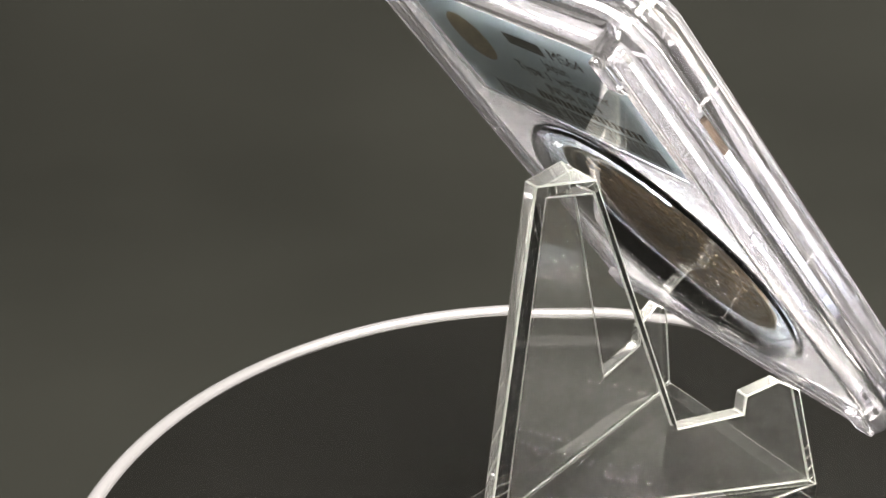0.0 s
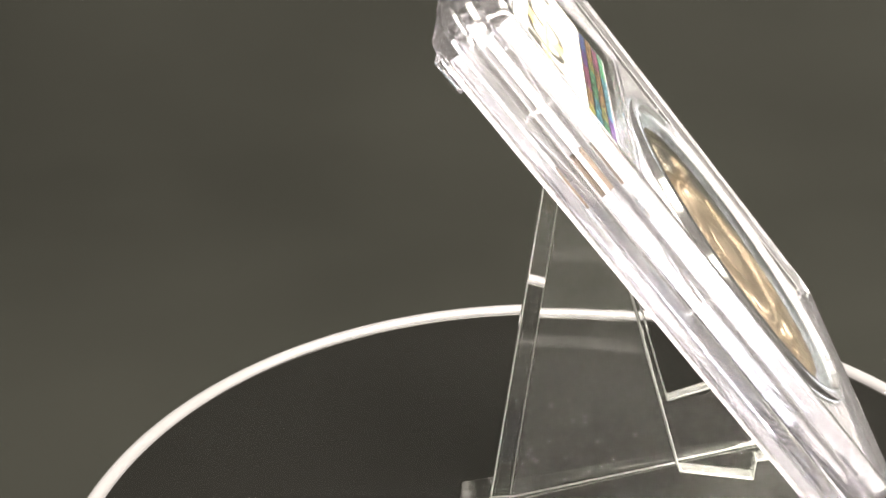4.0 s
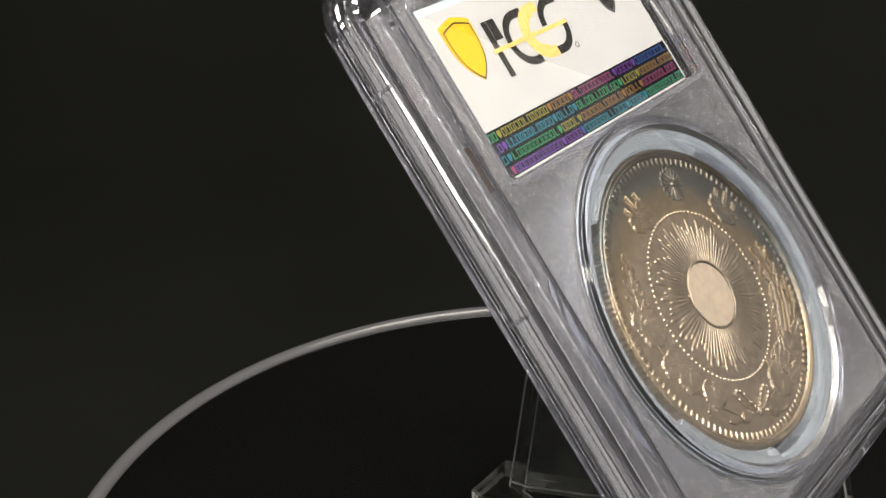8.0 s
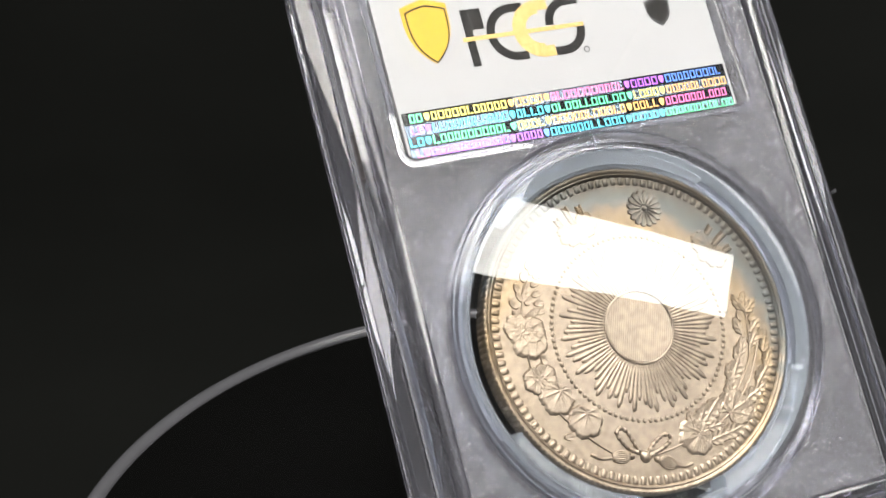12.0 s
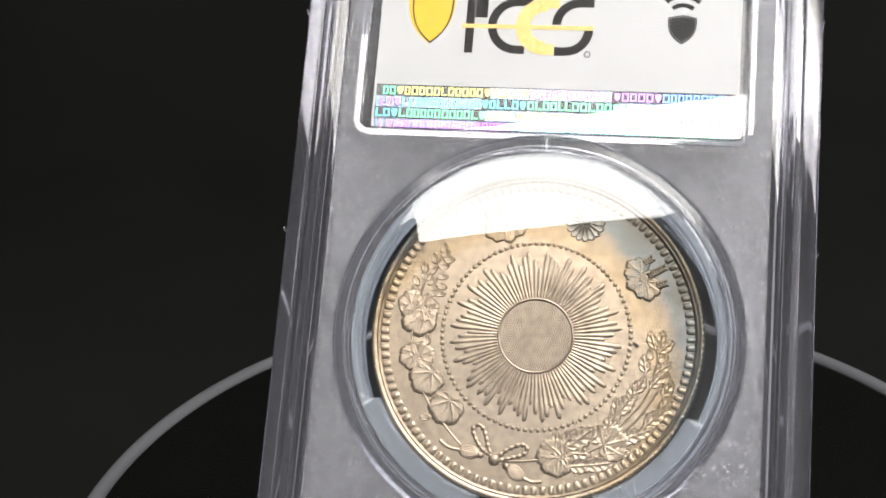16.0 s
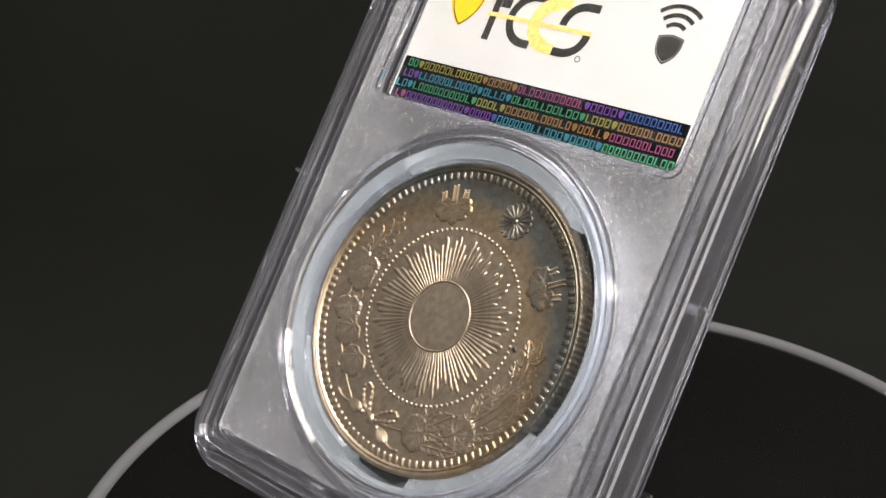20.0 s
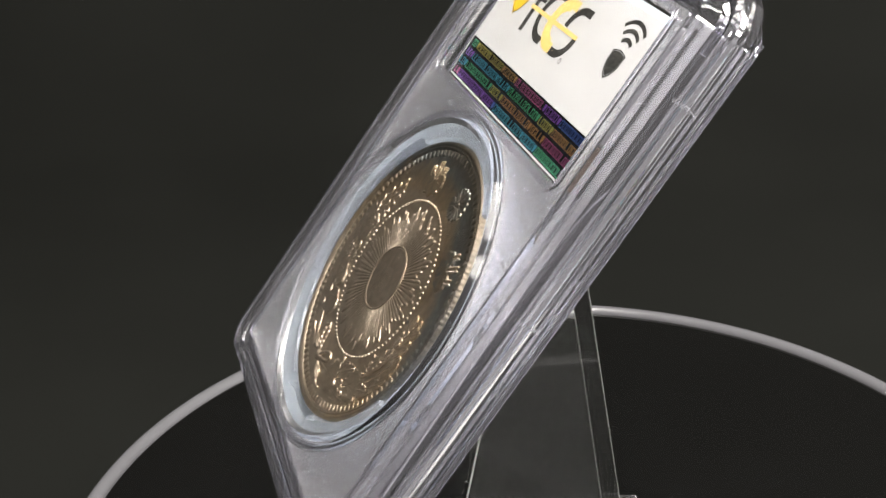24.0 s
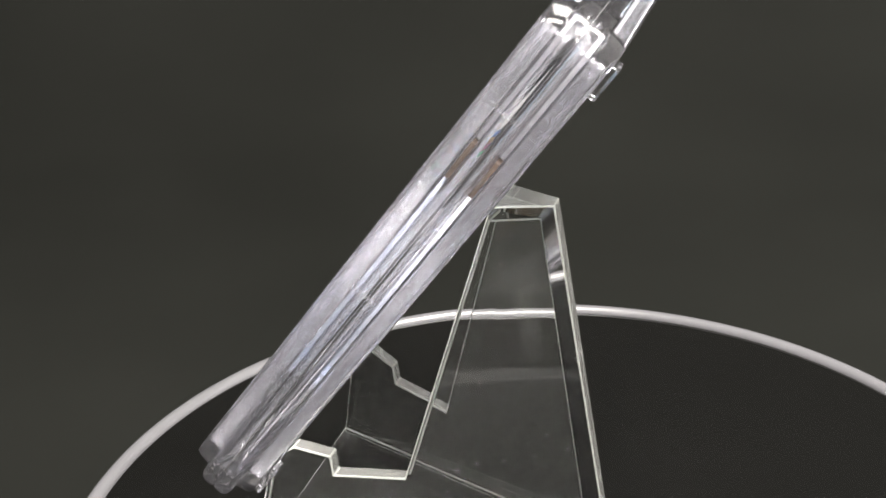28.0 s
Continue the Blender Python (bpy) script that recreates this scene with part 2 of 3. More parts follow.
# ---- setting: table and unseen bounce walls ----
def setting():
    """The black paper lies flat under the turntable and sweeps up behind it; unseen walls and a ceiling, added to
    bounce light, close the other sides.
    """
    turn = [radians(q) for q in range(0, 91, 3)]
    line = [(-0.75, -0.036, 0.0)] + [(0.2 + 0.32 * math.sin(a), 0.284 - 0.32 * math.cos(a), a) for a in turn] + [(0.52, 1.0, radians(90))]
    bm = bmesh.new()
    rows = [[bm.verts.new((x, y + d * math.sin(a), z - d * math.cos(a))) for x in (-0.75, 0.75) for d in (0.0, 0.004)] for y, z, a in line]
    for p, q in zip(rows, rows[1:]):
        for i, j in ((0, 2), (2, 3), (3, 1), (1, 0)):
            bm.faces.new((p[i], p[j], q[j], q[i]))
    bm.faces.new([rows[0][k] for k in (0, 1, 3, 2)])
    bm.faces.new([rows[-1][k] for k in (0, 2, 3, 1)])
    tagged(obj("ground", bm, CLOTH), "black paper under the turntable, sweeping up behind it", "ground", kind="structure")
    # added light-shaping box: west side dark so the coin dims when facing it
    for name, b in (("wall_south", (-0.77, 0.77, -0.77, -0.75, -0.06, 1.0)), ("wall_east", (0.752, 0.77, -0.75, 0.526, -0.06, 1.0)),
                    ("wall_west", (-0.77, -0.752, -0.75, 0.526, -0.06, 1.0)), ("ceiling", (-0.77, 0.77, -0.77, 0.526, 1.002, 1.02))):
        tagged(obj(name, box(*b), {"wall_west": BOUNCE_DARK, "wall_east": BOUNCE_GREY}.get(name, BOUNCE_WHITE)), "unseen grey side added to shape the light" if name in ("wall_west", "wall_east") else "unseen white side added to bounce light", "ceiling" if name == "ceiling" else "wall", kind="structure")


# ---- turntable ----
def turntable():
    t = thing("turntable", pose(0, 0, -0.036), "round black mirror turntable with a pale rim", "turntable")
    up = pose(0, 0, 0.036)
    part("base", lathe([(0, -36), (52, -36), (56, -33), (56, -9), (53, -6.5), (0, -6.5)], 96), DARK_PLASTIC, t, at=up)
    platter = part("platter", lathe([(0, -6), (69.0, -6), (69.4, -5.6), (69.4, -1.0), (0, -1.0)], 192), BLACK_GLASS, t, "glossy black platter", at=up)
    top = [(70.85 + 1.3 * math.cos(radians(a)), -1.1 + 1.1 * math.sin(radians(a))) for a in range(0, 166, 15)]
    part("rim", lathe([(69.5, -6), (71.7, -6), (72.15, -5.4)] + top + [(69.5, -1.1)], 192), RIM, platter, "pale rounded rim")
    return platter


# ---- acrylic stand ----
STAND_U = 3.6
AZ = 10.309


def stand():
    m = pose(0, 0, 0, 0, 0, AZ) @ pose(STAND_U * MM, 0, 0)
    s = thing("display_easel", m, "clear acrylic wedge-shaped display easel", "stand")

    def half(w, z):
        return 4.67 - 0.37 * w - 0.053 * z

    profile = [(-6.4, 53.8), (1.3, 53.6), (9.2, 2.6), (-37.4, 2.6), (-34.2, 18.9), (-31.2, 20.7), (-26.6, 18.9), (-26.3, 16.0), (-17.3, 14.9)]

    thick = 2.2

    def inner_w(z):
        return (4.67 - 0.053 * z - thick - 0.05) / 0.37

    bm = bmesh.new()
    spine = (1, 2)
    loops = {}
    for side in (1, -1):
        loops[side, "out"] = [bm.verts.new((side * half(w, z) * MM, w * MM, z * MM)) for w, z in profile]
    apex = {k: bm.verts.new((0, inner_w(z) * MM, z * MM)) for k, z in zip(spine, (51.4, profile[2][1]))}
    hollow = [(-7.09, 51.4), (0, 51.4)] + profile[2:]
    for side in (1, -1):
        loops[side, "in"] = [apex[k] if k in spine else bm.verts.new((side * (half(w, z) - thick) * MM, w * MM, z * MM)) for k, (w, z) in enumerate(hollow)]
    for vs in loops.values():
        bm.faces.new(vs)
    n = len(profile)
    for side in (1, -1):
        a, b = loops[side, "out"], loops[side, "in"]
        for k in range(n):
            j = (k + 1) % n
            if k in (0, 1, 2):
                continue
            bm.faces.new((a[k], a[j], b[j], b[k]))
    r, l, ri, li = loops[1, "out"], loops[-1, "out"], loops[1, "in"], loops[-1, "in"]
    bm.faces.new((r[1], r[2], l[2], l[1]))
    # closed top, hollow below
    bm.faces.new((r[0], r[1], l[1], l[0]))
    bm.faces.new((r[0], l[0], li[0], ri[0]))
    bm.faces.new((ri[0], li[0], apex[1]))
    for front, back in ((3, 2),):
        bm.faces.new((r[front], r[back], apex[back], ri[front]))
        bm.faces.new((l[front], l[back], apex[back], li[front]))
        bm.faces.new((r[back], l[back], apex[back]))
    bmesh.ops.recalc_face_normals(bm, faces=bm.faces[:])
    bmesh.ops.bevel(bm, geom=[e for e in bm.edges if e.is_manifold and e.calc_face_angle(0) > radians(12)], offset=0.2 * MM, segments=2, affect="EDGES", profile=0.5, clamp_overlap=True)
    part("wedge", bm, ACRYLIC, s, "two clear walls joined at a spine", smooth=False)
    wedge = s.children[-1].data
    wedge.materials.append(CUT_EDGE)
    wedge.materials.append(BRIGHT_FACE)
    # spine and upward faces get the milky copy, to look lit
    for f in wedge.polygons:
        around = sum((wedge.vertices[a].co - wedge.vertices[b].co).length for a, b in f.edge_keys)
        f.material_index = 1 if 2 * f.area / around < 0.25 * MM else 2 if f.normal.y > 0.6 or f.normal.z > 0.5 else 0
    base = [(-4.7, 13.6), (4.7, 13.6), (17.3, -26), (17.9, -38), (-17.9, -38), (-17.3, -26)]
    bm = plate([base], -0.98, 2.4)
    bmesh.ops.dissolve_limit(bm, angle_limit=radians(2), verts=bm.verts[:], edges=bm.edges[:])
    bmesh.ops.bevel(bm, geom=bm.edges[:], offset=0.2 * MM, segments=2, affect="EDGES", profile=0.5)
    plate_ob = part("base_plate", bm, ACRYLIC, s, smooth=False)
    plate_ob.data.materials.append(BRIGHT_FACE)
    for f in plate_ob.data.polygons:
        f.material_index = 1 if 0.15 < f.normal.z < 0.95 and f.normal.y < 0.2 else 0
    # a few specks of dust on the base
    rng = random.Random(8)
    speck = bmesh.new()
    bmesh.ops.create_icosphere(speck, subdivisions=1, radius=0.09 * MM)
    first = part("dust_speck", speck, CARD, s, at=pose(0, 0, 2.43 * MM))
    for k in range(13):
        w = rng.uniform(-34, 6)
        shared("dust_speck", first.data, s, pose(rng.uniform(-0.8, 0.8) * (2.4 - 0.37 * w) * MM, w * MM, 2.43 * MM, 0, 0, 40 * k))
    return s


# ---- coin holder ----
COIN = Matrix.Translation((4.237 * MM, -22.270 * MM, 44.614 * MM)) @ pose(0, 0, 0, 52.736, 0, AZ) @ pose(0, 0, 0, 0, 0.6, 0)
HOLD = pose(0, 30.5 * MM, 7 * MM)
U0, U1, V0, V1 = -31.6, 31.8, -29.7, 53.5


def holder():
    h = thing("coin_holder", COIN @ HOLD.inverted(), "clear plastic graded coin holder leaning on the easel", "coin holder")
    clear_parts = []

    def add(name, bm, mat, label="", smooth=False):
        ob = part(name, bm, mat, h, label, at=HOLD, smooth=smooth)
        clear_parts.append(ob)
        return ob

    front = [(0.2, -2.28), (0, -2.0), (0, -0.9), (0.3, -0.4), (0.9, -0.12), (1.9, 0.0), (2.2, 1.5), (2.6, 2.1), (3.4, 2.2), (4.0, 1.5), (4.5, 1.25), (5.6, 1.2), (5.6, -0.6), (3.0, -0.6), (2.4, -2.28)]
    back = [(d, -4.6 - n) for d, n in front]
    add("front_frame", frame_ring(front, U0, U1, V0, V1, 6.2), SHELL, "clear ribbed front rim", True)
    add("back_frame", frame_ring(back, U0, U1, V0, V1, 6.2), SHELL, "clear ribbed back rim", True)
    outline = rounded(U0 + 5.65, U1 - 5.65, V0 + 5.65, V1 - 5.65, 0.8, 3)
    label_hole = rounded(-23.2, 23.2, 24.45, 47.0, 1.2, 4)
    for name, n0, n1 in (("front_panel", -0.3, 0.8), ("back_panel", -5.5, -4.4)):
        add(name, plate([outline, circle(24.2), label_hole], n0, n1), FROST, "frosted clear plastic panel")
    for name, n0, n1 in (("label_window", -0.3, 0.25), ("back_label_window", -5.4, -4.4)):
        bm = plate([rounded(-23.15, 23.15, 24.5, 46.95, 1.15, 4)], n0, n1)
        if n0 > -1:
            # the front one slopes back a little towards its top
            for vert in bm.verts:
                vert.co.z += 0.75 * MM - 0.056 * (vert.co.y - 24.5 * MM)
        add(name, bm, CLEAR)
    add("label_pocket_rim", plate([rounded(-24.05, 24.05, 23.55, 47.6, 1.8, 5), rounded(-23.4, 23.4, 24.2, 47.2, 1.3, 5)], 0.804, 1.2), SHELL, "clear raised rim round the label", False)
    # the round windows bulge a little
    lens = [(22.1 * k / 12, 0.0 + (22.1 ** 2 - (22.1 * k / 12) ** 2) / 700) for k in range(13)] + [(22.7, 0.0), (22.95, -0.25), (24.15, -0.3), (24.15, 1.0), (23.5, 1.8), (22.3, 1.9)]
    lens += [(21.7 * k / 12, 1.35 + (21.7 ** 2 - (21.7 * k / 12) ** 2) / 700) for k in range(12, -1, -1)]
    panes = [add("window", lathe(lens, 160), CLEAR, "clear round window over the coin", True)]
    panes.append(add("back_window", lathe([(r, -4.7 - min(n, 1.45)) for r, n in lens], 128), CLEAR, "", True))
    for pane in panes:
        pane.data.materials.append(CHAMBER if pane is panes[0] else SHELL)
        for f in pane.data.polygons:
            f.material_index = 1 if math.hypot(f.center.x, f.center.y) > 22.2 * MM else 0
    add("chamber_wall", lathe([(22.7, -4.25), (24.1, -4.25), (24.1, -0.36), (22.7, -0.36)], 96), SHELL, "", True)
    add("mould_tab", box(-0.25 * MM, 0.3 * MM, 22.2 * MM, 23.5 * MM, 1.7 * MM, 2.15 * MM, 0.12 * MM), SHELL)
    # gasket ring with three gaps that show the edge of the coin
    bm = bmesh.new()
    seg, rings = 240, []
    for k in range(seg):
        a = 360 * k / seg
        gap = any(lo <= (a - 360 * s) <= hi for lo, hi in ((-25, 50), (130, 205), (255, 284)) for s in (0, 1))
        r0 = 20.9 if gap else 19.66
        prof = [(r0, -3.9), (r0, -0.9), (r0 + 0.35, -0.3), (22.2, 0.05), (22.55, -0.3), (22.55, -3.9)]
        ca, sa = math.cos(radians(a)), math.sin(radians(a))
        rings.append([bm.verts.new((r * ca * MM, r * sa * MM, n * MM)) for r, n in prof])
    for a, b in zip(rings, rings[1:] + rings[:1]):
        for k in range(6):
            j = (k + 1) % 6
            bm.faces.new((a[k], a[j], b[j], b[k]))
    add("gasket", bm, GASKET, "translucent ring that holds the coin", True)
    # feet at the back corners and weld marks on the sides
    for u in (-26.6, 26.6):
        for v in (-23.6, 47.2):
            add("stacking_foot", box((u - 1.5) * MM, (u + 1.5) * MM, (v - 2.2) * MM, (v + 2.2) * MM, -7.6 * MM, -6.3 * MM, 0.3 * MM), SHELL)
    for sg in (-1, 1):
        for v in (11.3, 39.6):
            side = U1 if sg > 0 else -U0
            lo, hi = sorted((sg * (side + 0.01), sg * (side + 0.12)))
            add("weld_mark", box(lo * MM, hi * MM, (v - 0.25) * MM, (v + 0.25) * MM, -3.2 * MM, 0.3 * MM, 0.04 * MM), FROST)
    for ob in clear_parts:
        ob.visible_shadow = False
    label_card(h)
    return h


def shield_outline(cu, v_top, v_tip, half_w):
    """A heater shield with a peaked top."""
    h = v_top - v_tip
    right = [(0, v_top), (half_w * 0.55, v_top - 0.045 * h), (half_w, v_top - 0.1 * h)]
    for k in range(1, 9):
        a = k / 9
        right.append((half_w * (1 - a ** 3.4) if k > 1 else half_w * 0.995, v_top - 0.1 * h - 0.9 * h * a))
    pts = right + [(0, v_tip)] + [(-x, y) for x, y in right[:0:-1]]
    return [(cu + x, y) for x, y in pts]


def arc_band(cu, cv, r0, r1, a0, a1, squash=1.0, k=18):
    out = [(cu + r1 * math.cos(radians(a0 + (a1 - a0) * i / k)), cv + squash * r1 * math.sin(radians(a0 + (a1 - a0) * i / k))) for i in range(k + 1)]
    out += [(cu + r0 * math.cos(radians(a1 + (a0 - a1) * i / k)), cv + squash * r0 * math.sin(radians(a1 + (a0 - a1) * i / k))) for i in range(k + 1)]
    return out


def rect(u0, u1, v0, v1):
    return [(u0, v0), (u1, v0), (u1, v1), (u0, v1)]


def joined(outlines, n0, n1):
    """Several flat pieces of print in one mesh."""
    bm = bmesh.new()
    for o in outlines:
        low = [bm.verts.new((x * MM, y * MM, n0 * MM)) for x, y in o]
        top = [bm.verts.new((x * MM, y * MM, n1 * MM)) for x, y in o]
        bm.faces.new(top)
        bm.faces.new(low[::-1])
        for k in range(len(o)):
            j = (k + 1) % len(o)
            bm.faces.new((low[k], low[j], top[j], top[k]))
    return bm


def lettering(name, text, size, m, parent):
    cu = bpy.data.curves.new(name, "FONT")
    cu.body, cu.size, cu.extrude, cu.align_x = text, size * MM, 0.008 * MM, "LEFT"
    tmp = bpy.data.objects.new(name, cu)
    scene.collection.objects.link(tmp)
    me = bpy.data.meshes.new_from_object(tmp.evaluated_get(bpy.context.evaluated_depsgraph_get()))
    bpy.data.objects.remove(tmp)
    me.materials.clear()
    me.materials.append(INK)
    ob = new(name, me)
    ob.parent, ob.matrix_basis = parent, m
    return ob


def mark_forms(form, u, w, low, top, whole):
    """One foil mark: a plain hollow bar of the size of a printed sign."""
    t = 0.16
    sides = [rect(u, u + t, low, top), rect(u + w - t, u + w, low, top)]
    if not whole:
        return sides
    if form == 0:
        return [rect(u, u + w * 0.3, low, top), rect(u + w * 0.3 + 0.1, u + w, low, low + t)]
    return sides + [rect(u + t + 0.004, u + w - t - 0.004, top - t, top), rect(u + t + 0.004, u + w - t - 0.004, low, low + t)]


def label_card(h):
    card = part("label", plate([rounded(-22.3, 22.3, 24.5, 46.4, 0.6, 3)], -1.6, -1.0), CARD, h, "white paper label", at=HOLD)
    part("label_core", plate([rounded(-21.6, 21.6, 30.6, 46.3, 0.6, 3)], -4.1, -1.62), GREY_CARD, h, "grey core of the label", at=HOLD)
    part("foil_backing", plate([rounded(-22.1, 22.1, 24.65, 30.5, 0.4, 3)], -4.1, -1.62), BUFF, h, "brown backing behind the foil strip", at=HOLD)
    z = -0.998

    def ink(name, outlines, mat, lift=0.0, label=""):
        return part(name, joined(outlines, z + lift, z + lift + 0.012), mat, card, label, smooth=False)

    ink("top_line", [rect(-22.2, 22.2, 45.5, 46.3)], CARD_BLUE, 0, "pale blue line along the top")
    ink("shield", [shield_outline(-15.9, 44.3, 36.0, 3.0)], YELLOW, 0, "yellow printed shield")
    outer, inner = shield_outline(-15.75, 43.6, 36.05, 2.62), shield_outline(-15.75, 43.4, 36.3, 2.45)
    part("shield_line", plate([outer, inner], z + 0.02, z + 0.03), INK, card, smooth=False)
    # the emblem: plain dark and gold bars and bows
    ink("emblem_bar", [rect(-11.4, -10.35, 34.95, 42.3)], INK)
    ink("emblem_block", [rect(-10.3, -8.75, 39.6, 42.3)], INK)
    ink("emblem_bow", [arc_band(-4.95, 38.62, 2.6, 3.68, 90, 270, k=30), rect(-4.94, -3.2, 41.22, 42.3), rect(-4.94, -3.9, 34.94, 36.02)], INK)
    ink("emblem_bow", [arc_band(-1.45, 38.62, 1.95, 3.72, 86, 270, k=30), rect(-1.35, 0.15, 41.0, 42.34), rect(-1.44, -0.25, 34.9, 36.3)], GOLD_INK, 0.015)
    ink("emblem_bow", [arc_band(2.75, 38.9, 2.3, 3.4, 90, 180), rect(2.76, 4.4, 41.2, 42.3)], INK)
    ink("emblem_bow", [arc_band(1.05, 38.25, 2.3, 3.4, -90, 0), rect(-0.2, 1.04, 34.85, 35.95)], INK)
    ink("emblem_line", [rect(-11.9, 4.4, 38.2, 38.75)], GOLD_INK, 0.03)
    part("emblem_dot", plate([circle(0.42, 20, 3.9, 35.1), circle(0.3, 20, 3.9, 35.1)], z, z + 0.012), INK, card, smooth=False)
    ink("signal_shield", [shield_outline(15.2, 40.5, 36.7, 1.75)], INK, 0, "black shield of the wireless mark")
    part("signal_shield_line", plate([shield_outline(15.2, 40.35, 36.95, 1.6), shield_outline(15.2, 40.27, 37.05, 1.53)], z + 0.014, z + 0.02), GREY_CARD, card, smooth=False)
    for k, r in enumerate((1.6, 2.75, 3.9)):
        ink("signal_wave", [arc_band(15.2, 39.9, r, r + 0.55, 48, 132)], INK)
    strip = ink("foil_strip", [rect(-22.0, 22.0, 24.75, 30.55)], FOIL, 0, "dark holographic foil strip")
    rng = random.Random(4)
    for row in range(4):
        v = 29.25 - 1.45 * row
        top = v + 1.04
        low = max(v, 24.8)
        u = -22.9 - 0.35 * row
        word = 0
        while u < 21.9:
            if word % 4 == (0 if row % 2 else 2):
                tile = (max(u - 0.25, -21.98), min(u + 14.65, 21.98), max(v - 0.22, 24.77), v + 1.2)
                if tile[1] - tile[0] > 0.5:
                    part("foil_tile", joined([rect(*tile)], z + 0.0125, z + 0.0135), FOIL_TILE, card, "grey-blue holographic foil", smooth=False)
            count = (4, 11)[word % 2]
            blocks = []
            for k in range(count):
                w = rng.choice((0.66, 0.72, 0.78))
                if u > -21.95 and u + w < 21.95:
                    blocks += mark_forms(rng.randrange(5), u, w, low, top, low == v)
                u += w + 0.2
            if blocks:
                part("foil_mark", joined(blocks, z + 0.014, z + 0.022), FOIL_MARKS[int((u + 24) * 0.11 + (3.2, 0.0, 1.4, 5.6)[row] + rng.random() * 0.6) % len(FOIL_MARKS)], card, smooth=False)
            if -21.9 < u < 20.8 and low == v:
                part("foil_shield", joined([shield_outline(u + 0.4, top, low, 0.36)], z + 0.014, z + 0.022), FOIL_MARKS[int((u + 24) * 0.11 + (3.2, 0.0, 1.4, 5.6)[row] + 0.5) % len(FOIL_MARKS)], card, smooth=False)
            u += 0.98
            word += 1
    # the other side of the label
    back = part("label_back", plate([rounded(-21.9, 21.9, 24.6, 46.3, 0.6, 3)], -4.2, -4.12), CARD_BLUE, h, "pale blue printed label", at=HOLD)
    zb = -4.22

    def line(text, size, u, v):
        lettering("lettering", text, size, pose(u * MM, v * MM, zb * MM, 0, 180, 0), back)

    part("brand_bar", joined([rect(-7.2, 0.7, 40.9, 43.0)], zb, zb + 0.01), INK, back, smooth=False)
    line("MS64", 3.0, -8.4, 40.9)
    line("Japan", 2.5, -4.8, 38.2)
    line("Type 1 w/Border", 2.75, 3.5, 35.2)
    line("JNDA 01-9", 2.5, -0.4, 32.2)
    part("number_bar", joined([rect(3.7 - 1.3 * k - 0.95, 3.7 - 1.3 * k, 29.6, 31.2) for k in range(17)], zb, zb + 0.01), INK, back, smooth=False)
    bars, u = [], -19.4
    while u < 15.0:
        w = rng.choice((0.12, 0.12, 0.25, 0.38))
        bars.append(rect(u, u + w, 25.4, 29.0))
        u += w + rng.choice((0.14, 0.14, 0.27))
    part("barcode", joined(bars, zb, zb + 0.01), INK, back, smooth=False)
    part("seal", plate([circle(4.4, 48, 12.0, 38.4)], zb, zb + 0.01), SEAL_INK, back, "round dull gold seal")


# ---- coin ----
COIN_TURN = -20.4


def tone_at(x, y):
    return math.hypot(x + 0.9, y + 5.6) / 28.0


def dome(outline, h, vein=0, rings=5, veins=0.0, dish=0.0, seg=40, keen=2):
    """A low relief over an outline r(angle), with raised veins; dish: how far its middle sinks below its lip."""
    bm = bmesh.new()
    top = bm.verts.new((0, 0, h * (1 - dish) * MM))
    prev = None
    for i in range(1, rings + 1):
        f = i / rings
        row = []
        for k in range(seg):
            a = 2 * math.pi * k / seg
            r = outline(a) * f
            body = 1 - dish + dish * f ** 3 if dish else 1 - f ** 3
            z = h * body + (veins * ((0.5 + 0.5 * math.cos(vein * a)) ** keen - 0.35 * 2 / keen) * 3.2 * f * (1 - f) if vein else 0)
            if i == rings:
                z = -0.05
            row.append(bm.verts.new((r * math.cos(a) * MM, r * math.sin(a) * MM, z * MM)))
        for k in range(seg):
            j = (k + 1) % seg
            if prev is None:
                bm.faces.new((top, row[k], row[j]))
            else:
                bm.faces.new((prev[k], row[k], row[j], prev[j]))
        prev = row
    bm.faces.new(prev[::-1])
    return bm


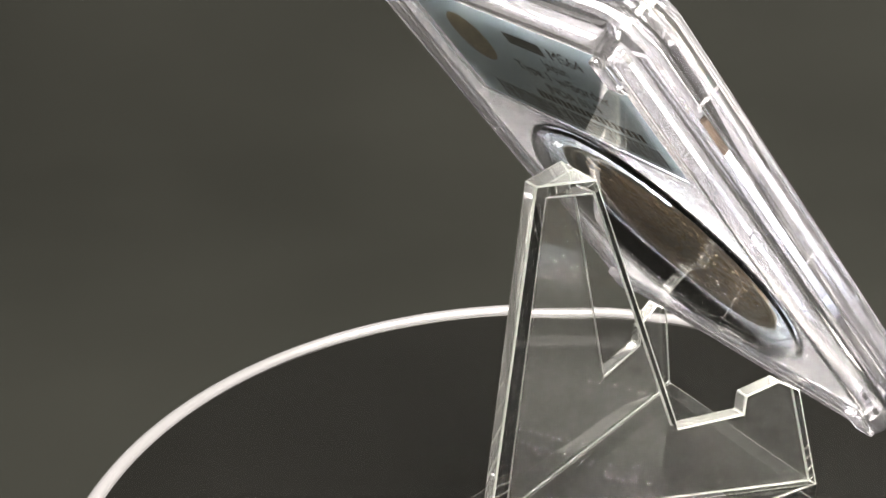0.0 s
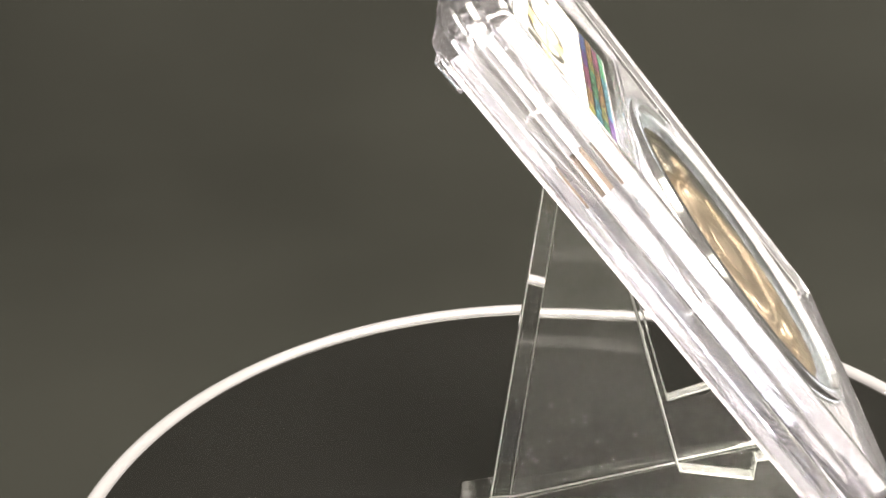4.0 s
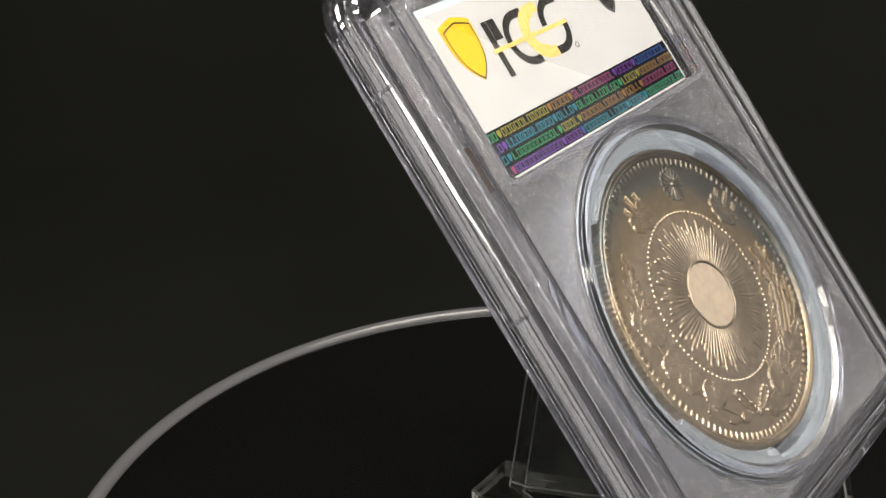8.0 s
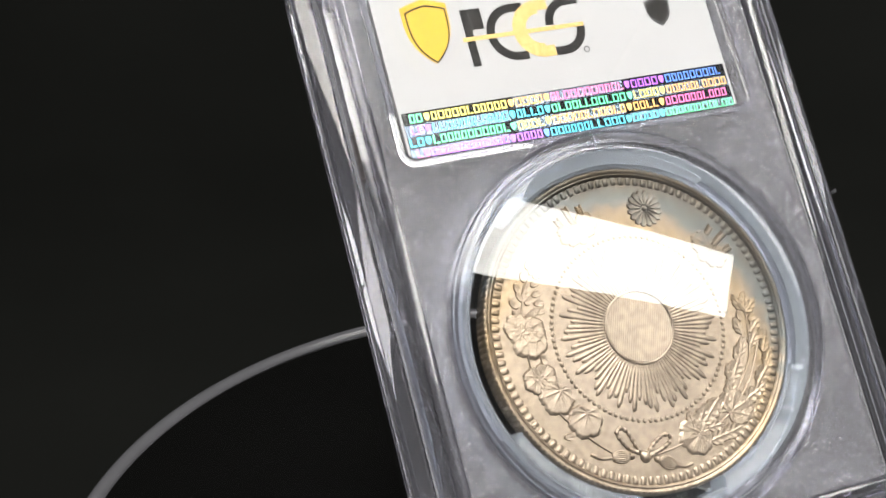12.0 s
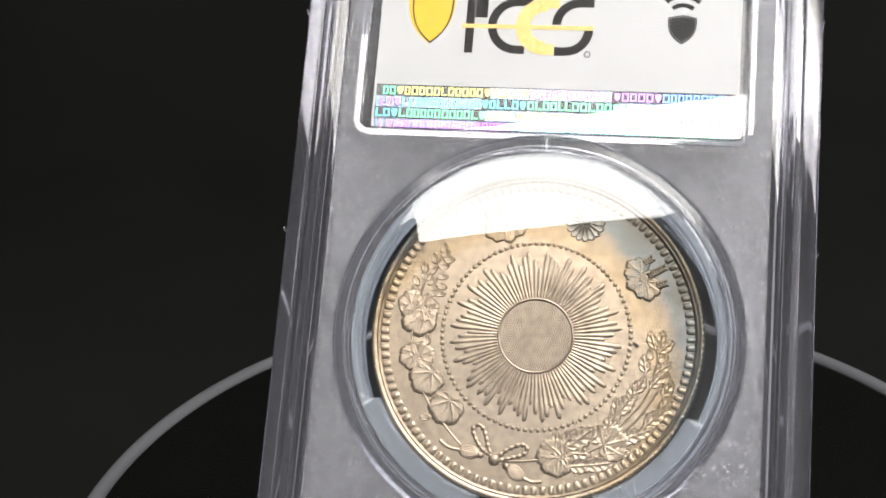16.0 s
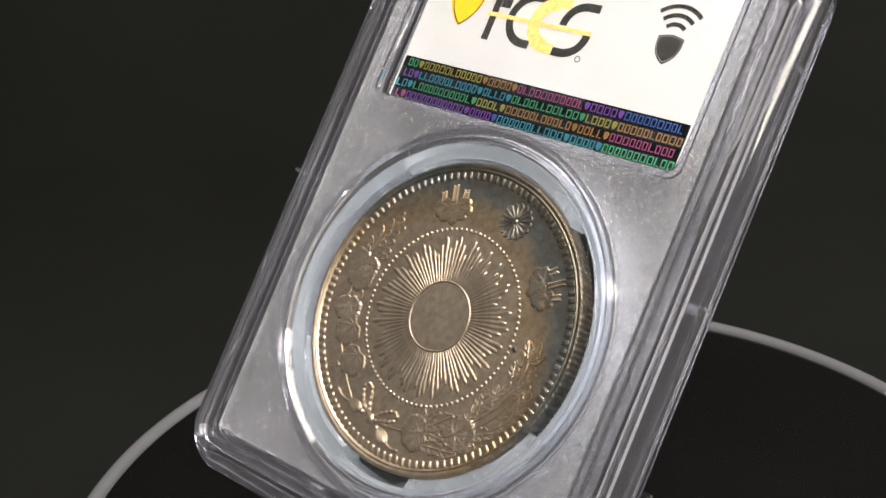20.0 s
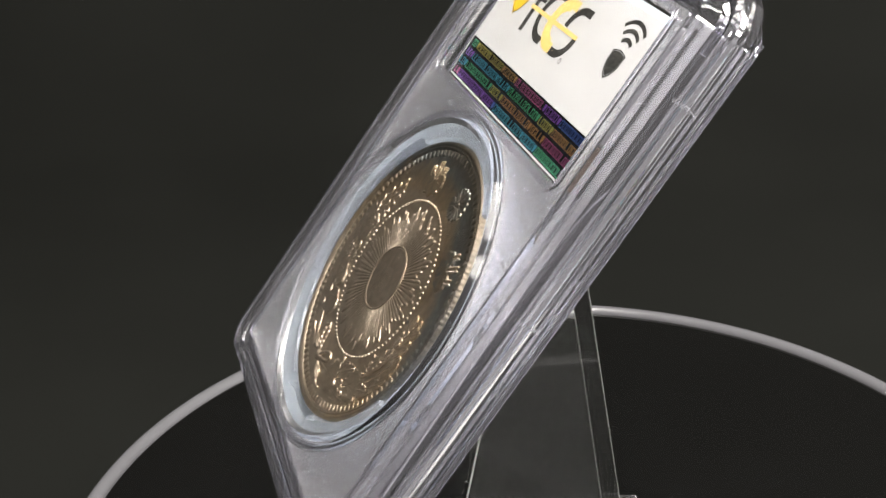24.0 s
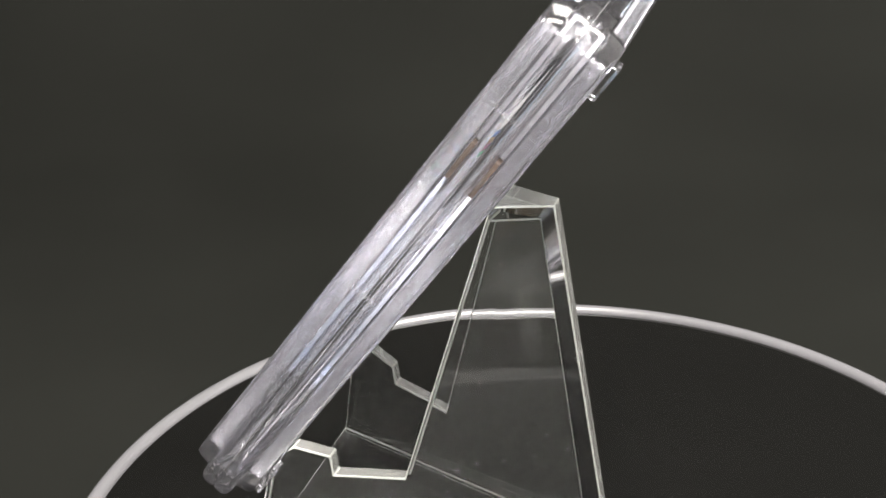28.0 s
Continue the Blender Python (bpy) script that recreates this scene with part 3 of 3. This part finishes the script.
def vein_leaf(q, lobes, h=0.2, deep=0.1, seg=112, rings=10):
    """A fan-shaped leaf in low relief, spread from its stalk: thin raised veins run into shallow lobes, the panels between them swell a little."""
    bm = bmesh.new()
    gap = radians(210) / lobes

    def reach(a):
        lobe = abs(math.cos(math.pi * a / gap)) ** 0.8
        return q * (0.14 + 0.86 * (0.5 + 0.5 * math.cos(a)) ** 0.85) * (1 - deep + deep * lobe + 0.022 * math.cos(6 * math.pi * a / gap))

    rows = [[bm.verts.new((0, 0, h * 0.9 * MM))]]
    for i in range(1, rings + 1):
        f = i / rings
        row = []
        for k in range(seg):
            a = 2 * math.pi * k / seg - math.pi
            r = reach(a) * f
            near = (a / gap + 0.5) % 1.0 - 0.5
            off = r * math.sin(near * gap)
            ridge = math.exp(-(off / 0.085) ** 2)
            side = 0.5 + 0.5 * math.cos(2 * math.pi * (r - 1.4 * abs(off)) / 0.62)
            z = h * (0.62 + 0.3 * f ** 2) + 0.06 * ridge * (1 - 0.5 * f) + 0.014 * side * (1 - ridge) * min(1, 2 * f)
            z -= 0.03 * (1 - ridge) * math.exp(-((abs(near) - 0.5) / 0.13) ** 2) * f
            if i == rings:
                z = -0.05
            elif i == rings - 1:
                z *= 0.93
            shrink = 0.97 if i == rings - 1 else 1.0
            row.append(bm.verts.new((r * (shrink if i < rings else 1.0) * math.cos(a) * MM, r * shrink * math.sin(a) * MM, z * MM)))
        rows.append(row)
    for k in range(seg):
        j = (k + 1) % seg
        bm.faces.new((rows[0][0], rows[1][k], rows[1][j]))
        for p, n in zip(rows[1:], rows[2:]):
            bm.faces.new((p[k], n[k], n[j], p[j]))
    bm.faces.new(rows[-1][::-1])
    return bm


def cut_leaf(q, wide=0.42, teeth=4, h=0.17, n=30, across=7):
    """A long toothed leaf in low relief, from its stalk along x: midrib, slanting side veins and a notched edge."""
    bm = bmesh.new()
    rows = []
    for i in range(n + 1):
        f = i / n
        half_w = q * wide * (math.sin(math.pi * min(1, f ** 0.75)) ** 0.7 if 0 < f < 1 else 0.02)
        half_w *= 0.72 + 0.28 * abs(math.sin(teeth * math.pi * f)) ** 0.6
        row = []
        for k in range(-across, across + 1):
            g = k / across
            sweep = 0.22 * q * wide * abs(g) ** 1.3 * (1 - f)
            rib = math.exp(-(g * half_w / 0.075) ** 2)
            vein = 0.5 + 0.5 * math.cos(2 * math.pi * (teeth * f - 0.9 * abs(g)))
            z = h * (0.62 + 0.3 * abs(g)) + 0.09 * rib + 0.07 * (vein - 0.5) * min(1, 3 * abs(g))
            if abs(k) == across or i in (0, n):
                z = -0.05
            row.append(bm.verts.new(((f * q + sweep) * MM, g * half_w * MM, z * MM)))
        rows.append(row)
    for p, r in zip(rows, rows[1:]):
        for k in range(2 * across):
            bm.faces.new((p[k], r[k], r[k + 1], p[k + 1]))
    return bm


def merged(pieces):
    """Several small reliefs, each at its own pose, in one mesh."""
    out = bmesh.new()
    for bm, m in pieces:
        me = bpy.data.meshes.new("piece")
        bm.to_mesh(me)
        bm.free()
        me.transform(m)
        out.from_mesh(me)
        bpy.data.meshes.remove(me)
    return out


def tube(points, r, rope=0.0, sides=8, lift=0.05):
    """A half-sunk tube along points (mm); rope: how deep its twist is."""
    bm = bmesh.new()
    pts = [Vector(p) for p in points]
    rings = []
    run = 0.0
    for i, p in enumerate(pts):
        d = (pts[min(i + 1, len(pts) - 1)] - pts[max(i - 1, 0)]).normalized()
        side = Vector((-d.y, d.x))
        if i:
            run += (p - pts[i - 1]).length
        rr = r * (1 + rope * math.sin(run * 9.0))
        if i in (0, len(pts) - 1):
            rr *= 0.5
        rings.append([bm.verts.new(((p.x + side.x * rr * math.cos(2 * math.pi * k / sides)) * MM, (p.y + side.y * rr * math.cos(2 * math.pi * k / sides)) * MM,
                                    (lift + rr * math.sin(2 * math.pi * k / sides)) * MM)) for k in range(sides)])
    for a, b in zip(rings, rings[1:]):
        for k in range(sides):
            j = (k + 1) % sides
            bm.faces.new((a[k], a[j], b[j], b[k]))
    bm.faces.new(rings[0])
    bm.faces.new(rings[-1][::-1])
    return bm


def curve_points(ctrl, n=24):
    """Catmull-Rom through the control points."""
    pts = [Vector(c) for c in ctrl]
    pts = [2 * pts[0] - pts[1]] + pts + [2 * pts[-1] - pts[-2]]
    out = []
    spans = len(pts) - 3
    for i in range(n + 1):
        t = min(i / n * spans, spans - 1e-6)
        k = int(t)
        f = t - k
        a, b, c, d = pts[k:k + 4]
        out.append(0.5 * ((2 * b) + (c - a) * f + (2 * a - 5 * b + 4 * c - d) * f * f + (3 * b - a - 3 * c + d) * f ** 3))
    return out


def coin():
    c = thing("coin", COIN @ pose(0, 0, -3.15 * MM, 0, 0, COIN_TURN), "silver coin with a sun relief and brown-blue toning", "coin")
    field = 3.1 - 0.78
    lift = pose(0, 0, 3.1 * MM)
    # body with a reeded edge
    bm = lathe([(0, -0.78), (8.0, -0.78), (17.0, -0.78), (17.25, -0.78), (18.4, -0.76), (18.55, -0.55), (18.72, -0.47), (18.88, -0.56), (19.05, -0.45), (19.36, -0.42), (19.55, -0.56), (19.55, -2.9), (19.35, -3.1), (18.8, -3.1), (18.5, -2.75), (0, -2.75)], 504)
    for v in bm.verts:
        r = math.hypot(v.co.x, v.co.y)
        if r > 19.3 * MM:
            k = round(math.atan2(v.co.y, v.co.x) / (2 * math.pi) * 504)
            if k % 3 == 0:
                v.co.x, v.co.y = v.co.x * 0.991, v.co.y * 0.991
    part("disc", bm, SILVER, c, at=lift, angle=50)

    def put(name, mesh, x, y, turn=0.0, z=0.0, parent=c, toned=None):
        ob = shared(name, mesh, parent, pose(x * MM, y * MM, (field + z if parent is c else z) * MM, 0, 0, turn))
        ob["tone"] = tone_at(x, y) if toned is None else toned
        return ob

    def mesh_of(name, bm, mat=RELIEF, angle=40):
        ob = obj(name, bm, mat, True, angle)
        me = ob.data
        bpy.data.objects.remove(ob)
        return me

    # sun: hatched disc, ring, rays of several lengths
    bm = bmesh.new()
    step = 0.275
    rows = int(4.2 / step)
    for k in range(-rows, rows + 1):
        x = k * step
        y = math.sqrt(max(4.2 ** 2 - x * x, 0.01)) * 0.985
        cut = [(x - step * 0.5, -0.05), (x - step * 0.5, 0.13), (x - step * 0.25, 0.165), (x + step * 0.25, 0.165), (x + step * 0.5, 0.13), (x + step * 0.5, -0.05)]
        ends = [[bm.verts.new((a * MM, b * MM, z * MM)) for a, z in cut] for b in (-y, y)]
        for i in range(6):
            j = (i + 1) % 6
            bm.faces.new((ends[0][i], ends[0][j], ends[1][j], ends[1][i]))
        bm.faces.new(ends[0])
        bm.faces.new(ends[1][::-1])
    put("sun_disc", mesh_of("sun_disc", bm, angle=12), 0, 0)["label"] = "finely hatched sun disc"
    put("sun_ring", mesh_of("sun_ring", lathe([(4.2, -0.05), (4.22, 0.2), (4.35, 0.27), (4.48, 0.2), (4.52, -0.05)], 72)), 0, 0)
    rng = random.Random(11)

    def ray(length, w):
        """A rounded ridge from the sun's edge that widens outwards and ends in a blunt tip."""
        bm = bmesh.new()
        rings = []
        for r, half_w, h in ((4.45, 0.115, 0.14), (length * 0.6, w * 0.8, 0.155), (length - 0.6, w, 0.17), (length - 0.18, w * 0.75, 0.16), (length, w * 0.25, 0.0)):
            rings.append([bm.verts.new((r * MM, half_w * math.cos(math.pi * k / 8) * MM, (h * math.sin(math.pi * k / 8) ** 0.8 - (0.06 if k in (0, 8) else 0)) * MM)) for k in range(9)])
        for a, b in zip(rings, rings[1:]):
            for k in range(9):
                j = (k + 1) % 9
                bm.faces.new((a[k], b[k], b[j], a[j]))
        bm.faces.new(rings[0])
        bm.faces.new(rings[-1][::-1])
        return bm

    lengths = [8.1, 8.7, 9.2, 9.65, 10.15]
    rays = [mesh_of("ray", ray(q, 0.235 + 0.016 * k), angle=60) for k, q in enumerate(lengths)]
    # teeth of rays: each climbs by short steps to a long tip and falls back at once
    pattern = (4, 1, 2, 3, 4, 0, 2, 4, 3, 1, 4, 2, 0, 1, 3, 4, 1, 3, 2, 4, 0, 2)
    count = 88
    tips = []
    for k in range(count):
        a = 360 * k / count + rng.uniform(-0.5, 0.5)
        which = pattern[k % len(pattern)]
        put("ray", rays[which], 0, 0, a, toned=0.3)
        tips.append((math.radians(a), lengths[which]))
    # the low glory between the rays, with its jagged outline
    jag = []
    for k, (a, q) in enumerate(tips):
        a2, q2 = tips[(k + 1) % count]
        a2 += 2 * math.pi if a2 < a else 0
        jag += [(a - 0.012, q - 0.12), (a + 0.012, q - 0.12), ((a + a2) / 2, min(q, q2) - 0.45)]
    bm = bmesh.new()
    rows = [[bm.verts.new((r(q) * math.cos(a) * MM, r(q) * math.sin(a) * MM, z * MM)) for a, q in jag]
            for r, z in ((lambda q: 4.4, -0.05), (lambda q: 4.4, 0.07), (lambda q: q - 0.1, 0.105), (lambda q: q, -0.05))]
    for p, n in zip(rows, rows[1:]):
        for k in range(len(p)):
            j = (k + 1) % len(p)
            bm.faces.new((p[k], n[k], n[j], p[j]))
    put("glory", mesh_of("glory", bm), 0, 0, toned=0.3)
    # inner ring of beads and the toothed border
    bead = mesh_of("bead", dome(lambda a: 0.29, 0.18, rings=3))
    for k in range(95):
        a = 2 * math.pi * k / 95
        put("bead", bead, 11.05 * math.cos(a), 11.05 * math.sin(a))
    tooth = mesh_of("tooth", dome(lambda a: 1 / math.sqrt((math.cos(a) / 0.62) ** 4 + (math.sin(a) / 0.4) ** 4) ** 0.5, 0.17, rings=4, seg=24))
    for k in range(114):
        a = 2 * math.pi * k / 114
        put("tooth", tooth, 17.98 * math.cos(a), 17.98 * math.sin(a), math.degrees(a))
    # crests
    mum = put("flower_crest", mesh_of("flower_crest", dome(lambda a: 0.4, 0.26, rings=3)), -0.1, 14.75)
    petal = mesh_of("petal", dome(lambda a: 1 / math.sqrt((math.cos(a) / 1.05) ** 2 + (math.sin(a) / (0.37 + 0.17 * math.cos(a))) ** 2), 0.22, rings=7, dish=0.6))
    for k in range(16):
        a = 2 * math.pi * k / 16
        put("petal", petal, 1.36 * math.cos(a), 1.36 * math.sin(a), 360 * k / 16, 0, mum, tone_at(0, 14.75))

    leaf3 = mesh_of("leaf", vein_leaf(2.4, 5, 0.22, 0.16))

    def spike(n):
        pieces = [(tube(curve_points([(0, 0), (0.3 * n, 0)], 8), 0.11, lift=0.08), pose(0, 0, 0))]
        for k in range(n):
            for sg in (-1, 1):
                pieces.append((dome(lambda a: 1 / math.sqrt((math.cos(a) / 0.3) ** 2 + (math.sin(a) / 0.17) ** 2), 0.24, rings=3, seg=14), pose((0.3 + 0.32 * k) * MM, sg * 0.24 * MM, 0, 0, 0, sg * 42)))
        return merged(pieces)

    tall, short = mesh_of("flower_spike", spike(7)), mesh_of("flower_spike", spike(4))
    for x, y in ((9.0, 11.5), (-8.9, 11.0)):
        out = math.degrees(math.atan2(y, x))
        crest = put("leaf_crest", mesh_of("leaf_crest", tube(curve_points([(-0.3, -1.45), (0.05, 0), (-0.3, 1.45)], 12), 0.15)), x, y, out)
        for ly, turn in ((0.0, 180), (0.55, 108), (-0.55, -108)):
            put("leaf", leaf3, -0.3, ly, turn, 0, crest, tone_at(x, y))
        put("flower_spike", tall, 0.2, 0, 0, 0.05, crest, tone_at(x, y))
        for sg in (-1, 1):
            put("flower_spike", short, 0.45, sg * 1.5, sg * 8, 0.05, crest, tone_at(x, y))

    # wreath, bow and tassels
    def stem(ctrl, r=0.15, rope=0.0, name="stem", n=24):
        mid = ctrl[len(ctrl) // 2]
        put(name, mesh_of(name, tube(curve_points(ctrl, n), r, rope)), 0, 0, toned=tone_at(*mid))

    broad = [mesh_of("broad_leaf", vein_leaf(q, 5, 0.24)) for q in (3.55, 3.25, 2.45)]
    slim = [mesh_of("slim_leaf", cut_leaf(2.2 * q, 0.32, n, 0.2)) for q, n in ((1.1, 3), (1.5, 4), (1.95, 5))]
    bud = mesh_of("bud", dome(lambda a: 1 / math.sqrt((math.cos(a) / 0.74) ** 2 + (math.sin(a) / 0.44) ** 2), 0.18, 2, 6, 0.07, 0.4, 32, 8))
    stem([(-2.6, -15.2), (-4.6, -14.3), (-7.8, -12.6), (-11.6, -9.4), (-13.6, -5.5), (-14.6, -1.9), (-14.7, 1.2), (-14.2, 4.0)], 0.12, n=40)
    for k, x, y, turn in ((0, -13.6, -3.6, 235), (1, -9.7, -9.8, 250), (1, -6.1, -12.0, 262), (2, -11.4, -7.6, 50), (2, -13.2, -2.4, 350), (2, -15.2, -2.4, 130), (2, -12.4, -8.2, 225)):
        back = (1.1, 1.0, 0.75)[k]
        put("broad_leaf", broad[k], x - back * math.cos(radians(turn)), y - back * math.sin(radians(turn)), turn)
    for x, y, turn in ((-13.9, 4.7, 70), (-14.9, 3.7, 110), (-15.5, 2.2, 120), (-15.8, 0.3, 140), (-13.1, 2.0, 30), (-13.2, -0.2, 40), (-13.4, 3.2, 40), (-14.6, 1.4, 90), (-12.7, 0.9, 10), (-15.3, -0.8, 150), (-12.8, -8.4, 260), (-14.0, 1.0, 60), (-15.1, 1.3, 130), (-14.4, 2.4, 75), (-14.4, 5.3, 80), (-13.2, 4.2, 30), (-12.5, 0.0, 20), (-13.9, -1.0, 60), (-11.6, -5.6, 300), (-15.9, -1.6, 150), (-8.1, -9.4, 330), (-7.9, -14.0, 200)):
        put("bud", bud, x, y, turn)
    stem([(2.2, -15.0), (5.2, -13.6), (9.2, -11.1), (11.8, -9.0), (14.4, -4.8), (15.4, -0.6), (15.6, 0.9)], 0.12, n=36)
    stem([(12.6, -7.0), (14.0, -3.4), (14.5, -1.0), (14.1, 2.8), (13.4, 4.4)], 0.11)
    put("broad_leaf", broad[1], 8.6, -11.5, 205)
    put("broad_leaf", broad[1], 12.3, -8.4, 38)
    put("broad_leaf", broad[2], 8.2, -11.8, 290)
    for k, x, y, turn in ((1, 12.6, -10.7, 32), (2, 9.5, -8.9, 60), (1, 11.3, -7.5, 65), (1, 12.7, -3.2, 75), (0, 13.4, -0.4, 85), (1, 16.3, -3.4, 65), (0, 16.9, -1.2, 75), (1, 14.9, -6.1, 45), (0, 12.9, 2.0, 120), (0, 15.0, 2.4, 60),
                          (0, 16.4, 0.4, 80), (0, 13.0, -1.6, 110), (1, 14.0, -8.6, 35), (0, 11.9, -6.0, 95), (1, 10.9, -11.6, 30), (0, 15.9, -5.2, 50), (0, 12.0, -3.9, 110), (0, 14.9, 0.8, 70), (1, 8.4, -9.6, 75), (0, 7.2, -10.2, 110), (0, 16.9, -2.2, 70),
                          (0, 12.7, 4.9, 130), (0, 13.5, 5.3, 95), (0, 14.3, 4.8, 60), (0, 10.3, -10.4, 20), (0, 12.2, -5.0, 100)):
        back = (1.1, 1.5, 1.95)[k]
        put("slim_leaf", slim[k], x - back * math.cos(radians(turn)), y - back * math.sin(radians(turn)), turn)
    for x, y, turn in ((15.8, 1.5, 85), (13.0, 3.4, 110), (14.6, 3.5, 60)):
        put("bud", bud, x, y, turn)
    stem([(1.4, -14.9), (-0.6, -14.4), (-2.1, -13.0), (-1.7, -12.2), (-0.8, -12.6), (0.2, -13.9), (1.2, -15.0)], 0.23, 0.3, "bow_loop", 60)
    stem([(1.7, -15.0), (2.4, -13.6), (3.5, -12.4), (4.4, -12.2), (4.5, -13.0), (3.6, -13.9), (1.9, -15.1)], 0.23, 0.3, "bow_loop", 60)
    put("knot", mesh_of("knot", dome(lambda a: 0.75, 0.42)), 1.6, -15.1)
    # a tassel: a bound head and a plump bundle of strands
    strands = [(tube(curve_points([(0.45, 0.07 * k), (1.1, 0.2 * k), (1.9, 0.21 * k), (2.7, 0.1 * k)], 12), 0.13, lift=0.1 + 0.016 * (9 - k * k)), pose(0, 0, 0)) for k in range(-3, 4)]
    tassel = mesh_of("tassel", merged([(dome(lambda a: 1 / math.sqrt((math.cos(a) / 0.5) ** 2 + (math.sin(a) / 0.4) ** 2), 0.36, rings=4, seg=24), pose(0.25 * MM, 0, 0))] + strands), angle=60)
    put("tassel", tassel, 0.1, -15.25, 190)
    put("tassel", tassel, 2.9, -15.2, -9)
    stem([(-2.5, -15.75), (-3.9, -16.0), (-5.2, -15.7)], 0.2, name="cord_end")
    stem([(5.5, -15.6), (6.6, -15.6), (7.6, -15.1)], 0.2, name="cord_end")
    put("dark_spot", mesh_of("dark_spot", dome(lambda a: 0.36 + 0.1 * math.cos(2 * a + 0.6) + 0.05 * math.cos(5 * a), 0.05), INK), 11.1, 3.7)
    # worn relief of the other face
    rng = random.Random(3)
    bm = bmesh.new()
    for k in range(420):
        a, r = rng.uniform(0, 2 * math.pi), 15.8 * math.sqrt(rng.random())
        s = rng.uniform(0.35, 0.9)
        bmesh.ops.create_icosphere(bm, subdivisions=1, radius=s * MM, matrix=Matrix.LocRotScale((r * math.cos(a) * MM, r * math.sin(a) * MM, 0.36 * MM), None, (1, 1, 0.55)))
    back = part("back_relief", bm, RELIEF, c)
    back["tone"] = 0.6
    for k in range(72):
        a = 2 * math.pi * k / 72
        ob = shared("tooth", tooth, c, pose(17.72 * math.cos(a) * MM, 17.72 * math.sin(a) * MM, 0.35 * MM, 180, 0, math.degrees(a)))
        ob["tone"] = 0.7
    return c


setting()
platter = turntable()
easel = stand()
slab = holder()
yen = coin()


# ---- the turning ----
def motions():
    def turn(t):
        return -8.019 * (t - 14) - 1.6485 * ((t - 14) / 14) ** 3

    times = [0.5 * k for k in range(57)]
    for ob, base in ((platter, pose(0, 0, 0.036)), (easel, easel.matrix_world.copy()), (slab, slab.matrix_world.copy()), (yen, yen.matrix_world.copy())):
        walk(ob, [(t, pose(0, 0, 0, 0, 0, turn(t)) @ base) for t in times])


bpy.context.view_layer.update()
motions()
